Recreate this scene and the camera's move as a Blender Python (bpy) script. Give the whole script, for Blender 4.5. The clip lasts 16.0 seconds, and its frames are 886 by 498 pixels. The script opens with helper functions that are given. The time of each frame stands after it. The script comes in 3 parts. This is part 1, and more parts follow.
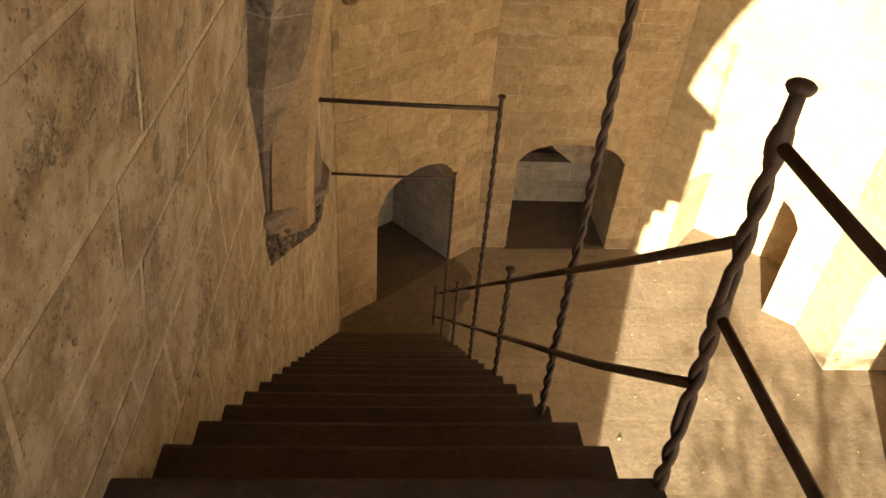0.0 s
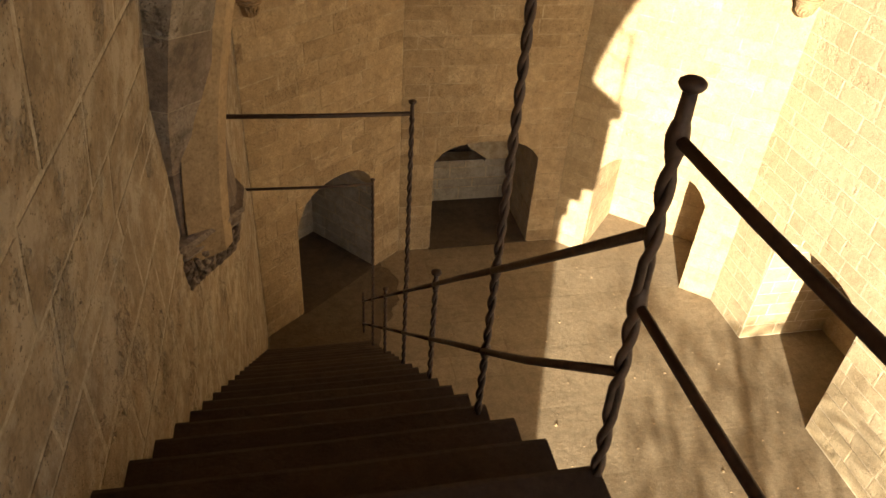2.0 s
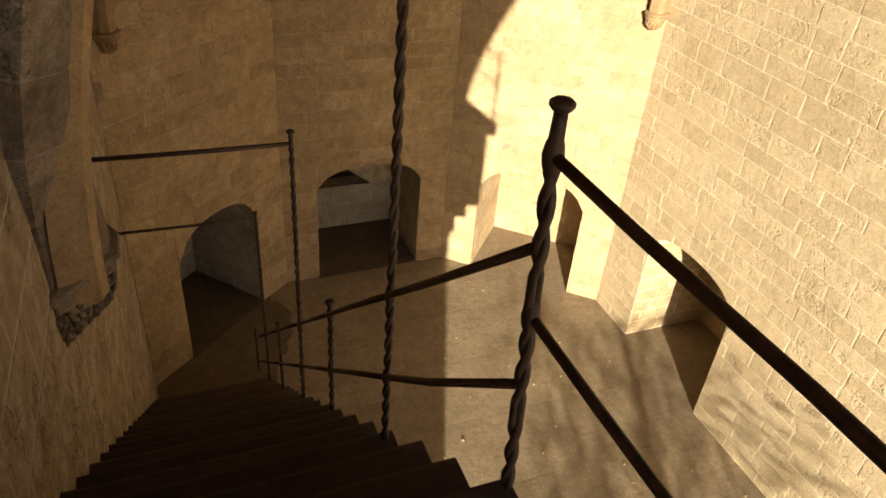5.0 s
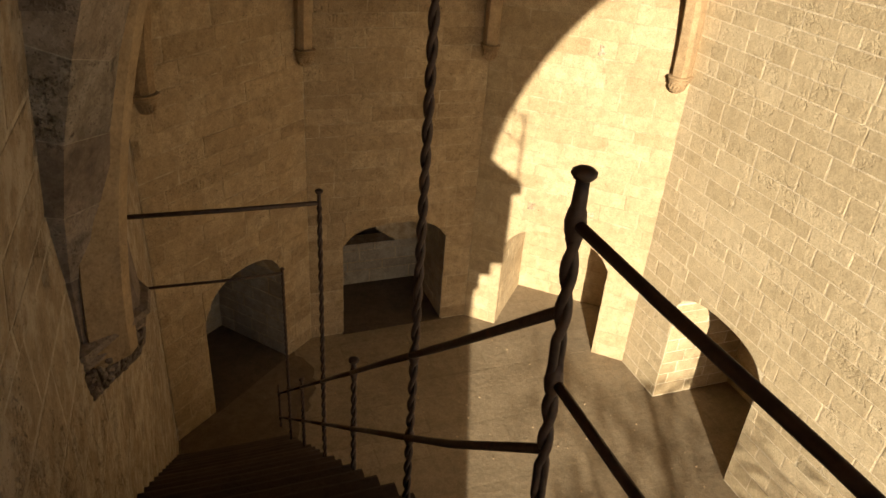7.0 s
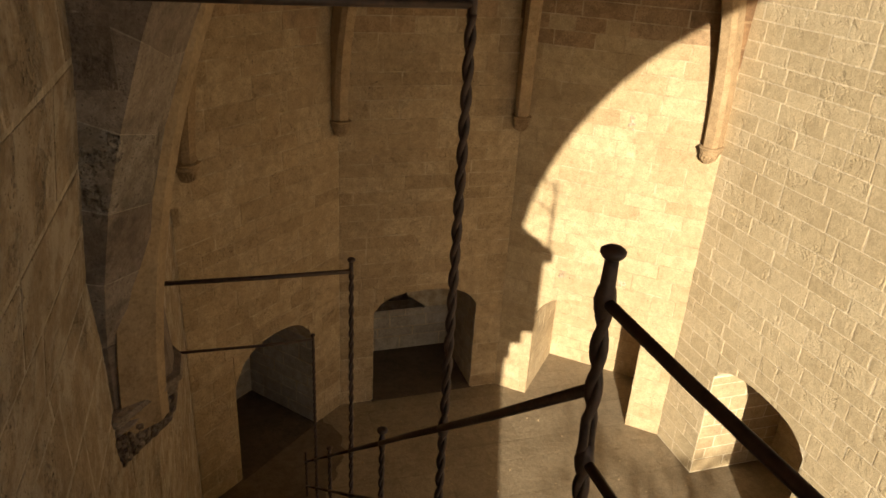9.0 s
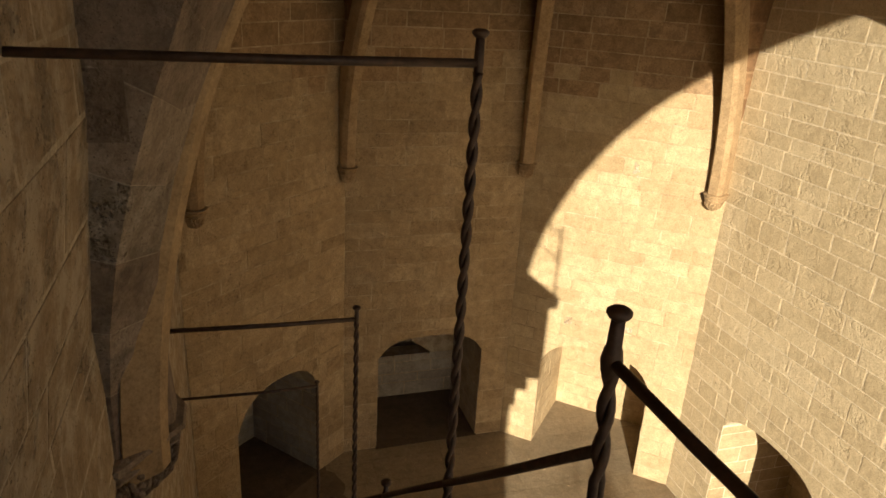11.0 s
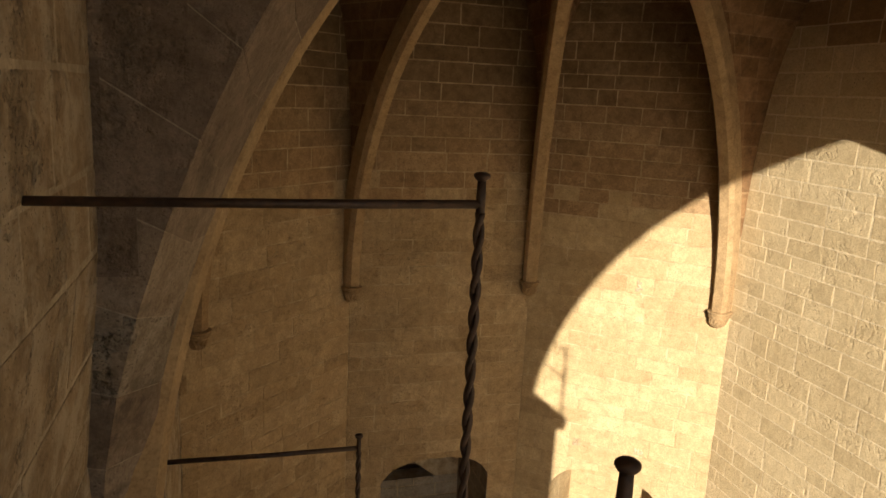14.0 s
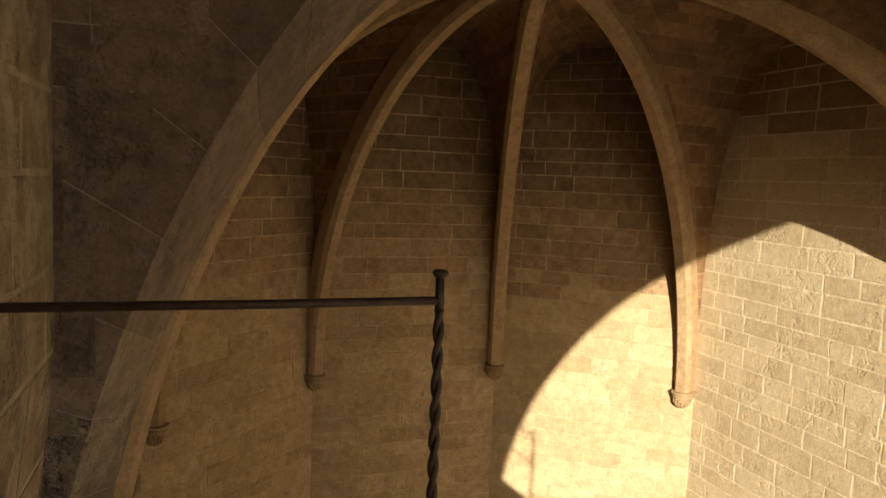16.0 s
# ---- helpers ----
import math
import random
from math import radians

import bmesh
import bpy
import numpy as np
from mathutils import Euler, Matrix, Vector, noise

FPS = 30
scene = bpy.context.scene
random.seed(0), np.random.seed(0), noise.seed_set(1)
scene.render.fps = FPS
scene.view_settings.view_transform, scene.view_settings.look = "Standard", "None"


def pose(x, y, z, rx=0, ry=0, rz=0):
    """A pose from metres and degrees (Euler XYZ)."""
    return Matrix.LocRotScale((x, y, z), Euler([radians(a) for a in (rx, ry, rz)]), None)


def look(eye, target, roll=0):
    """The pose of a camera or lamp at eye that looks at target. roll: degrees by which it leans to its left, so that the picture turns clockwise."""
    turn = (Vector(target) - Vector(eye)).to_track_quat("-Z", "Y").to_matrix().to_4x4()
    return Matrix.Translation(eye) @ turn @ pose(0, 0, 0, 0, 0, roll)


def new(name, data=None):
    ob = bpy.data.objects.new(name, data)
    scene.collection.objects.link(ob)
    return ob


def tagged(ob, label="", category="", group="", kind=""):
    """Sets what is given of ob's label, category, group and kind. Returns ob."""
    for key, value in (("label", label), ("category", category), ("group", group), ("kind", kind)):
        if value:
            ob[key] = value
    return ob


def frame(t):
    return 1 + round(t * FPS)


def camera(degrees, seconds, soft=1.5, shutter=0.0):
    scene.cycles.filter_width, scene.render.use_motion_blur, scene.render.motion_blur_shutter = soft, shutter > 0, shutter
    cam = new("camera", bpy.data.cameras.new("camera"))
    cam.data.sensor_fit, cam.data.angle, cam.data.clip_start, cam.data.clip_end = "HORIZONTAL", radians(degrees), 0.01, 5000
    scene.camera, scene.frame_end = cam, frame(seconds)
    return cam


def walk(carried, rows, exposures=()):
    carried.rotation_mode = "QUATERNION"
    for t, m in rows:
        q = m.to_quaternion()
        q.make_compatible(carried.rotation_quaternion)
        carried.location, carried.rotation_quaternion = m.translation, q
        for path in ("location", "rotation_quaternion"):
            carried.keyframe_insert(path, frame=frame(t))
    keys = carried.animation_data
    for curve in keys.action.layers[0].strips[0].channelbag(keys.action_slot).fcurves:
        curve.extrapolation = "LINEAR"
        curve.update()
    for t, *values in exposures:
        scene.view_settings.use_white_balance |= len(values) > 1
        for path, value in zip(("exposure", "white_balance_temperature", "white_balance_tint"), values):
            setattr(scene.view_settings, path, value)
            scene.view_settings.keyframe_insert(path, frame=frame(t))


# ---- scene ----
cam = camera(63.7, 16.0, 1.6)
PATH = [
    (0, (0.582, -1.145, 1.684), (0.735, 0.436, 0.47), 4.7),
    (0.5, (0.585, -1.143, 1.688), (0.765, 0.442, 0.482), 4.4),
    (1, (0.589, -1.139, 1.694), (0.812, 0.443, 0.49), 4.1),
    (1.5, (0.585, -1.14, 1.703), (0.873, 0.433, 0.501), 4.0),
    (2, (0.585, -1.139, 1.709), (0.948, 0.422, 0.511), 4.2),
    (2.5, (0.582, -1.142, 1.715), (1.023, 0.404, 0.525), 4.4),
    (3, (0.585, -1.136, 1.715), (1.101, 0.392, 0.534), 4.6),
    (3.5, (0.586, -1.134, 1.717), (1.171, 0.377, 0.544), 4.9),
    (3.7, (0.593, -1.128, 1.715), (1.2, 0.377, 0.546), 4.9),
    (5.8, (0.573, -1.136, 1.736), (1.244, 0.401, 0.647), 4.9),
    (6, (0.577, -1.136, 1.739), (1.239, 0.414, 0.662), 4.8),
    (6.5, (0.575, -1.142, 1.743), (1.217, 0.442, 0.703), 4.5),
    (7, (0.571, -1.151, 1.754), (1.191, 0.467, 0.755), 4.4),
    (7.5, (0.571, -1.156, 1.76), (1.169, 0.497, 0.806), 4.3),
    (8, (0.572, -1.154, 1.766), (1.15, 0.529, 0.853), 4.0),
    (8.5, (0.568, -1.158, 1.775), (1.132, 0.55, 0.9), 3.8),
    (9, (0.568, -1.159, 1.784), (1.122, 0.569, 0.943), 3.5),
    (11.5, (0.565, -1.147, 1.825), (1.113, 0.646, 1.129), 3.5),
    (12, (0.562, -1.143, 1.835), (1.112, 0.666, 1.181), 3.5),
    (12.5, (0.561, -1.14, 1.852), (1.109, 0.686, 1.25), 3.4),
    (13, (0.562, -1.14, 1.866), (1.108, 0.706, 1.323), 3.3),
    (13.5, (0.563, -1.141, 1.878), (1.107, 0.722, 1.394), 3.1),
    (14, (0.563, -1.146, 1.893), (1.11, 0.73, 1.466), 2.9),
    (14.5, (0.569, -1.147, 1.903), (1.129, 0.737, 1.534), 2.6),
    (15, (0.569, -1.164, 1.915), (1.156, 0.722, 1.605), 2.5),
    (15.5, (0.563, -1.194, 1.932), (1.176, 0.692, 1.679), 2.4),
    (16, (0.563, -1.196, 1.95), (1.205, 0.688, 1.753), 2.3),
]
EXPOSURES = [(0, 2.45), (1.5, 2.06), (2.5, 1.78), (3.5, 1.6), (6, 1.2), (9, 1.0), (12, 0.93), (16, 1.1)]
walk(cam, [(t, look(e, g, r)) for t, e, g, r in PATH], EXPOSURES)

# ---- light ----
SUN_WAY = Vector((0.393, 1.0, -0.29)).normalized()
sun = new("sun", bpy.data.lights.new("sun", "SUN"))
sun.data.energy, sun.data.angle, sun.data.color = 5.0, radians(0.5), (1.0, 0.88, 0.66)
sun.matrix_world = look((-6, -16, 6), Vector((-6, -16, 6)) + SUN_WAY)
world = bpy.data.worlds.new("world")
scene.world = world
world.use_nodes = True
wn = world.node_tree
sky = wn.nodes.new("ShaderNodeTexSky")
sky.sky_type, sky.sun_disc = "NISHITA", False
sky.sun_elevation, sky.sun_rotation = math.asin(-SUN_WAY.z), math.atan2(-SUN_WAY.x, -SUN_WAY.y)
wn.links.new(sky.outputs[0], wn.nodes["Background"].inputs[0])
wn.nodes["Background"].inputs[1].default_value = 0.06


# ---- materials ----
def nodes_of(name):
    m = bpy.data.materials.new(name)
    m.use_nodes = True
    n = m.node_tree.nodes
    return m, n, m.node_tree.links, n["Principled BSDF"]


def noise_node(n, l, vec, scale, detail=5.0, rough=0.6):
    t = n.new("ShaderNodeTexNoise")
    t.inputs["Scale"].default_value, t.inputs["Detail"].default_value, t.inputs["Roughness"].default_value = scale, detail, rough
    l.new(vec, t.inputs["Vector"])
    return t.outputs["Fac"]


def ramp_node(n, l, fac, stops):
    r = n.new("ShaderNodeValToRGB")
    while len(r.color_ramp.elements) < len(stops):
        r.color_ramp.elements.new(0.5)
    for e, (p, c) in zip(r.color_ramp.elements, stops):
        e.position, e.color = p, (*c, 1)
    l.new(fac, r.inputs["Fac"])
    return r.outputs["Color"]


def mix_node(n, l, fac, a, b, kind="MIX"):
    m = n.new("ShaderNodeMix")
    m.data_type, m.blend_type = "RGBA", kind
    for sock, v in ((m.inputs[0], fac), (m.inputs[6], a), (m.inputs[7], b)):
        if isinstance(v, (int, float)):
            sock.default_value = v
        elif isinstance(v, tuple):
            sock.default_value = (*v, 1)
        else:
            l.new(v, sock)
    return m.outputs[2]


def math_node(n, l, op, a, b=0.0):
    m = n.new("ShaderNodeMath")
    m.operation = op
    for sock, v in ((m.inputs[0], a), (m.inputs[1], b)):
        if isinstance(v, (int, float)):
            sock.default_value = v
        else:
            l.new(v, sock)
    return m.outputs[0]


def stone_material(name, dark, mid, light, vary=0.4, pits=0.5, bump=0.5, stain=(0.12, 0.10, 0.08), stain_at=0.62, rough=0.9, streaks=0.0, mottle=0.5, pale=None, spall=0.0):
    """Warm limestone: tone by block, cloudy patches, grain, pits of two sizes, stains and relief."""
    m, n, l, b = nodes_of(name)
    geo = n.new("ShaderNodeNewGeometry")
    info = n.new("ShaderNodeObjectInfo")
    pos = geo.outputs["Position"]
    piece = math_node(n, l, "FRACT", math_node(n, l, "ADD", info.outputs["Random"], geo.outputs["Random Per Island"]))
    cloud = noise_node(n, l, pos, 1.7, 6, 0.62)
    grain = noise_node(n, l, pos, 42, 6, 0.75)
    blot = noise_node(n, l, pos, 7.5, 6, 0.68)
    mix = math_node(n, l, "ADD", math_node(n, l, "MULTIPLY", piece, vary), math_node(n, l, "MULTIPLY", cloud, 1 - vary))
    col = ramp_node(n, l, mix, [(0.2, dark), (0.5, mid), (0.8, light)])
    col = mix_node(n, l, 0.6, col, ramp_node(n, l, grain, [(0.32, (0.5, 0.47, 0.43)), (0.62, (1.08, 1.07, 1.05))]), "MULTIPLY")
    col = mix_node(n, l, mottle, col, ramp_node(n, l, blot, [(0.34, (0.5, 0.45, 0.38)), (0.6, (1.12, 1.1, 1.06))]), "MULTIPLY")
    if pale:
        patch = ramp_node(n, l, noise_node(n, l, pos, 4.3, 7, 0.7), [(0.47, (0, 0, 0)), (0.6, (1, 1, 1))])
        col = mix_node(n, l, math_node(n, l, "MULTIPLY", patch, 0.75), col, pale)
    mask = ramp_node(n, l, noise_node(n, l, pos, 2.9, 8, 0.72), [(stain_at, (0, 0, 0)), (stain_at + 0.14, (1, 1, 1))])
    col = mix_node(n, l, math_node(n, l, "MULTIPLY", mask, 0.6), col, stain)
    if streaks:
        stretch = n.new("ShaderNodeMapping")
        stretch.inputs["Scale"].default_value = (1.0, 1.0, 0.07)
        l.new(pos, stretch.inputs["Vector"])
        run = ramp_node(n, l, noise_node(n, l, stretch.outputs[0], 9, 5, 0.6), [(0.42, (1, 1, 1)), (0.66, (0.62, 0.5, 0.36))])
        col = mix_node(n, l, streaks, col, run, "MULTIPLY")
    pit = None
    for scale, size, gate in ((55, 0.2, 0.47), (19, 0.15, 0.52)):
        vor = n.new("ShaderNodeTexVoronoi")
        vor.inputs["Scale"].default_value = scale
        warp = n.new("ShaderNodeVectorMath")
        warp.operation = "ADD"
        l.new(pos, warp.inputs[0])
        shift = n.new("ShaderNodeTexNoise")
        shift.inputs["Scale"].default_value = scale * 0.8
        l.new(pos, shift.inputs["Vector"])
        small = n.new("ShaderNodeVectorMath")
        small.operation = "SCALE"
        small.inputs["Scale"].default_value = 0.9 / scale
        l.new(shift.outputs["Color"], small.inputs[0])
        l.new(small.outputs[0], warp.inputs[1])
        l.new(warp.outputs[0], vor.inputs["Vector"])
        hole = math_node(n, l, "LESS_THAN", vor.outputs["Distance"], size * pits)
        hole = math_node(n, l, "MULTIPLY", hole, math_node(n, l, "GREATER_THAN", blot if scale > 30 else cloud, gate))
        pit = hole if pit is None else math_node(n, l, "MAXIMUM", pit, hole)
    col = mix_node(n, l, math_node(n, l, "MULTIPLY", pit, 0.7), col, (0.09, 0.065, 0.045))
    l.new(col, b.inputs["Base Color"])
    b.inputs["Roughness"].default_value = rough
    chip = noise_node(n, l, pos, 16, 7, 0.75)
    height = math_node(n, l, "ADD", math_node(n, l, "MULTIPLY", grain, 0.3), math_node(n, l, "MULTIPLY", blot, 0.8))
    height = math_node(n, l, "ADD", height, math_node(n, l, "MULTIPLY", chip, 0.6))
    height = math_node(n, l, "SUBTRACT", height, math_node(n, l, "MULTIPLY", pit, 0.45))
    if spall:
        # patches where the face has flaked off, ragged and pocked
        where = ramp_node(n, l, noise_node(n, l, pos, 3.4, 5, 0.65), [(0.54, (0, 0, 0)), (0.62, (1, 1, 1))])
        flake = ramp_node(n, l, noise_node(n, l, pos, 27, 4, 0.6), [(0.42, (0, 0, 0)), (0.56, (1, 1, 1))])
        height = math_node(n, l, "SUBTRACT", height, math_node(n, l, "MULTIPLY", math_node(n, l, "MULTIPLY", where, flake), spall))
    bu = n.new("ShaderNodeBump")
    bu.inputs["Strength"].default_value, bu.inputs["Distance"].default_value = bump, 0.035
    l.new(height, bu.inputs["Height"])
    l.new(bu.outputs[0], b.inputs["Normal"])
    return m


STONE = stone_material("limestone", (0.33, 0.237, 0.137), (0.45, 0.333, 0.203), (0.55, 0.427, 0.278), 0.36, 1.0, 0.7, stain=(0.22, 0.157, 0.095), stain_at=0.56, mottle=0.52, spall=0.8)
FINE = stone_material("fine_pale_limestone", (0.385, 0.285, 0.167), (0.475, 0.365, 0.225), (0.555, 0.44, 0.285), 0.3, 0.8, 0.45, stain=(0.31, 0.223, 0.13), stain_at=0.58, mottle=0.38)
# rougher, flaking stone of the right wall, paled to strengthen the grazing sunlight
COARSE_LIT = stone_material("sunlit_flaking_limestone", (0.50, 0.40, 0.258), (0.585, 0.478, 0.32), (0.67, 0.56, 0.393), 0.36, 0.8, 0.4, stain=(0.42, 0.325, 0.205), stain_at=0.57, mottle=0.3, spall=0.8)
# reddish stone in three tones, darkened for the dimness high under the vault
RUDDY_SHADE = [stone_material("ruddy_shade_limestone_%s" % tone, tuple(c * q for c in (0.31, 0.205, 0.115)), tuple(c * q for c in (0.41, 0.28, 0.165)), tuple(c * q for c in (0.50, 0.36, 0.225)), 0.3, 0.9, 0.65,
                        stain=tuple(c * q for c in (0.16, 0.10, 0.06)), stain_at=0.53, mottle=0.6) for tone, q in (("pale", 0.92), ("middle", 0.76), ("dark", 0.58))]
ROUGH = stone_material("pitted_limestone", (0.34, 0.258, 0.178), (0.43, 0.338, 0.24), (0.525, 0.428, 0.317), 0.18, 1.0, 1.0, stain=(0.245, 0.184, 0.125), stain_at=0.57, streaks=0.15, mottle=0.6, pale=(0.545, 0.465, 0.368), spall=1.1)
CHALK = stone_material("chalky_mortar", (0.48, 0.40, 0.305), (0.60, 0.52, 0.415), (0.72, 0.65, 0.55), 0.1, 0.6, 1.0, stain=(0.33, 0.25, 0.17), stain_at=0.5, mottle=0.7)
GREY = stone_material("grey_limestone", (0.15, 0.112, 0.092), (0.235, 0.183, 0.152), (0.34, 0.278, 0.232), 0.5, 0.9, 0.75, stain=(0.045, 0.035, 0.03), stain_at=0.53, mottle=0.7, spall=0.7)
WORN = stone_material("crumbling_grey_limestone", (0.24, 0.20, 0.17), (0.36, 0.31, 0.27), (0.50, 0.45, 0.40), 0.2, 1.3, 1.0, stain=(0.09, 0.075, 0.065), stain_at=0.5, mottle=0.85, spall=1.6)
MORTAR = stone_material("lime_mortar", (0.32, 0.232, 0.137), (0.41, 0.308, 0.19), (0.50, 0.39, 0.258), 0.1, 0.5, 0.6, stain_at=0.75, mottle=0.4, pale=(0.54, 0.435, 0.295))
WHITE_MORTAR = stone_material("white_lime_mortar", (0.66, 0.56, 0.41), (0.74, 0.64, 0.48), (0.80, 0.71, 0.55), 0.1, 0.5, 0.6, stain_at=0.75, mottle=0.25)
PALE = stone_material("joint_mortar", (0.33, 0.28, 0.23), (0.43, 0.375, 0.31), (0.54, 0.475, 0.40), 0.1, 0.3, 0.4)
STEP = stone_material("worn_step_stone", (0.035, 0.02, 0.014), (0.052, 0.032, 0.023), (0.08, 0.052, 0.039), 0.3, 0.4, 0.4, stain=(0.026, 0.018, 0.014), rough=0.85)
PAVING = stone_material("paving_stone", (0.225, 0.17, 0.108), (0.28, 0.218, 0.145), (0.335, 0.268, 0.184), 0.25, 0.3, 0.4, stain=(0.165, 0.12, 0.074), stain_at=0.56, rough=0.9, mottle=0.35)
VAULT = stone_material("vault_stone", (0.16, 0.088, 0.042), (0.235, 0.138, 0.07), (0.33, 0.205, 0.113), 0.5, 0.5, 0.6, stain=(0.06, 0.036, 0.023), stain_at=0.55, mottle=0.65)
RIB = stone_material("rib_stone", (0.29, 0.195, 0.107), (0.38, 0.268, 0.155), (0.47, 0.345, 0.212), 0.3, 0.4, 0.5, stain=(0.14, 0.092, 0.055), stain_at=0.58)
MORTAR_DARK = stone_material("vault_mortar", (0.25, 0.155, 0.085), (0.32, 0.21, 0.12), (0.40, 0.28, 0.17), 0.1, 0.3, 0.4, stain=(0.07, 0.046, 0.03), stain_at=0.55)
NICHE = stone_material("niche_limestone", (0.27, 0.228, 0.182), (0.36, 0.308, 0.248), (0.44, 0.385, 0.315), 0.3, 0.5, 0.5, stain=(0.12, 0.095, 0.075))
NICHE_SHADE = stone_material("niche_shade", (0.07, 0.048, 0.03), (0.105, 0.073, 0.047), (0.15, 0.108, 0.072), 0.2, 0.4, 0.5, stain=(0.045, 0.03, 0.019), stain_at=0.5)
FOOT_SHADE = stone_material("stair_foot_shade", (0.115, 0.08, 0.05), (0.155, 0.112, 0.072), (0.20, 0.15, 0.10), 0.2, 0.4, 0.5, stain=(0.08, 0.055, 0.034), stain_at=0.5)
EARTH = stone_material("dry_earth", (0.20, 0.15, 0.095), (0.265, 0.207, 0.138), (0.335, 0.27, 0.187), 0.2, 0.4, 0.4)


def iron_material():
    m, n, l, b = nodes_of("wrought_iron")
    pos = n.new("ShaderNodeNewGeometry").outputs["Position"]
    fac = noise_node(n, l, pos, 24, 6, 0.65)
    l.new(ramp_node(n, l, fac, [(0.35, (0.05, 0.034, 0.028)), (0.6, (0.10, 0.066, 0.052)), (0.78, (0.17, 0.09, 0.052))]), b.inputs["Base Color"])
    b.inputs["Metallic"].default_value = 0.55
    l.new(ramp_node(n, l, fac, [(0.3, (0.42, 0.42, 0.42)), (0.7, (0.68, 0.68, 0.68))]), b.inputs["Roughness"])
    bu = n.new("ShaderNodeBump")
    bu.inputs["Strength"].default_value, bu.inputs["Distance"].default_value = 0.3, 0.004
    l.new(noise_node(n, l, pos, 90, 4, 0.6), bu.inputs["Height"])
    l.new(bu.outputs[0], b.inputs["Normal"])
    return m


def plain_material(name, a, c, scale, rough=0.8):
    m, n, l, b = nodes_of(name)
    pos = n.new("ShaderNodeNewGeometry").outputs["Position"]
    l.new(ramp_node(n, l, noise_node(n, l, pos, scale, 5, 0.6), [(0.35, a), (0.65, c)]), b.inputs["Base Color"])
    b.inputs["Roughness"].default_value = rough
    return m


IRON = iron_material()
BARK = plain_material("bark", (0.10, 0.075, 0.05), (0.2, 0.15, 0.1), 30, 0.95)
LEAF = plain_material("leaf", (0.05, 0.09, 0.03), (0.09, 0.13, 0.05), 8, 0.6)


# ---- mesh helpers ----
def mesh_object(name, verts, faces, material, parent=None, smooth=False):
    me = bpy.data.meshes.new(name)
    me.from_pydata([tuple(v) for v in verts], [], faces)
    me.materials.append(material)
    if smooth:
        me.polygons.foreach_set("use_smooth", [True] * len(me.polygons))
    me.update()
    ob = new(name, me)
    ob.parent = parent
    return ob


def part(name, bm, material, parent, label="", smooth=False):
    """One bmesh as one mesh object under a thing."""
    bmesh.ops.recalc_face_normals(bm, faces=bm.faces)
    me = bpy.data.meshes.new(name)
    bm.to_mesh(me)
    bm.free()
    me.materials.append(material)
    if smooth:
        me.polygons.foreach_set("use_smooth", [True] * len(me.polygons))
    ob = new(name, me)
    ob.parent = parent
    return tagged(ob, label)


def add_loft(bm, loops, closed=True, caps=True):
    """Skin a row of equal loops of points."""
    rings = [[bm.verts.new(p) for p in loop] for loop in loops]
    k = len(rings[0])
    for a, b in zip(rings, rings[1:]):
        for i in range(k if closed else k - 1):
            j = (i + 1) % k
            bm.faces.new((a[i], a[j], b[j], b[i]))
    if caps and closed:
        bm.faces.new(rings[0][::-1])
        bm.faces.new(rings[-1])
    return rings


def prism(outline, way, depth):
    """A bmesh of a flat outline (3D points) pushed by depth along way."""
    bm = bmesh.new()
    way = Vector(way) * depth
    add_loft(bm, [[Vector(p) for p in outline], [Vector(p) + way for p in outline]])
    return bm


def tube(bm, path, radius, sides=8):
    """A round bar along a path of points; radius a number or one for each point."""
    loops, path = [], [Vector(p) for p in path]
    for i, p in enumerate(path):
        way = (path[min(i + 1, len(path) - 1)] - path[max(i - 1, 0)]).normalized()
        side = way.orthogonal().normalized() if i == 0 else (side - way * side.dot(way)).normalized()
        up = way.cross(side)
        r = radius[i] if isinstance(radius, list) else radius
        loops.append([p + r * (math.cos(2 * math.pi * k / sides) * side + math.sin(2 * math.pi * k / sides) * up) for k in range(sides)])
    add_loft(bm, loops)


# ---- plan ----
FLOOR = -5.976
CORNERS = [Vector((-0.13, 6.98)), Vector((2.1, 8.93)), Vector((4.97, 8.97)), Vector((7.21, 7.0))]
BACK = -3.9           # plane of the open arch
TOP = 4.6
WALL = 1.5            # thickness, and depth of the niches
RISER, TREAD, Y0 = 0.2988, 0.336, 0.032
XL, XR = -0.13, 1.36  # the stairs between the wall and their free edge
KEY = Vector((3.55, 4.95, 3.92))
SPRING = -0.95
RNG = random.Random(7)


def arch_top(op, u):
    u0, u1, vs, va = op
    f = (u - (u0 + u1) / 2) / ((u1 - u0) / 2)
    return vs + (va - vs) * math.sqrt(max(0.0, 1 - (abs(f) * 0.93) ** 2.0)) - (va - vs) * math.sqrt(1 - 0.93**2) * abs(f) ** 6


def wall_outline(length, height, openings, steps=14):
    pts = [(0, 0)]
    for op in sorted(openings):
        u0, u1, vs, va = op
        pts += [(u0, 0)] + [(u0 + (u1 - u0) * i / steps, arch_top(op, u0 + (u1 - u0) * i / steps)) for i in range(steps + 1)] + [(u1, 0)]
    return pts + [(length, 0), (length, height), (0, height)]


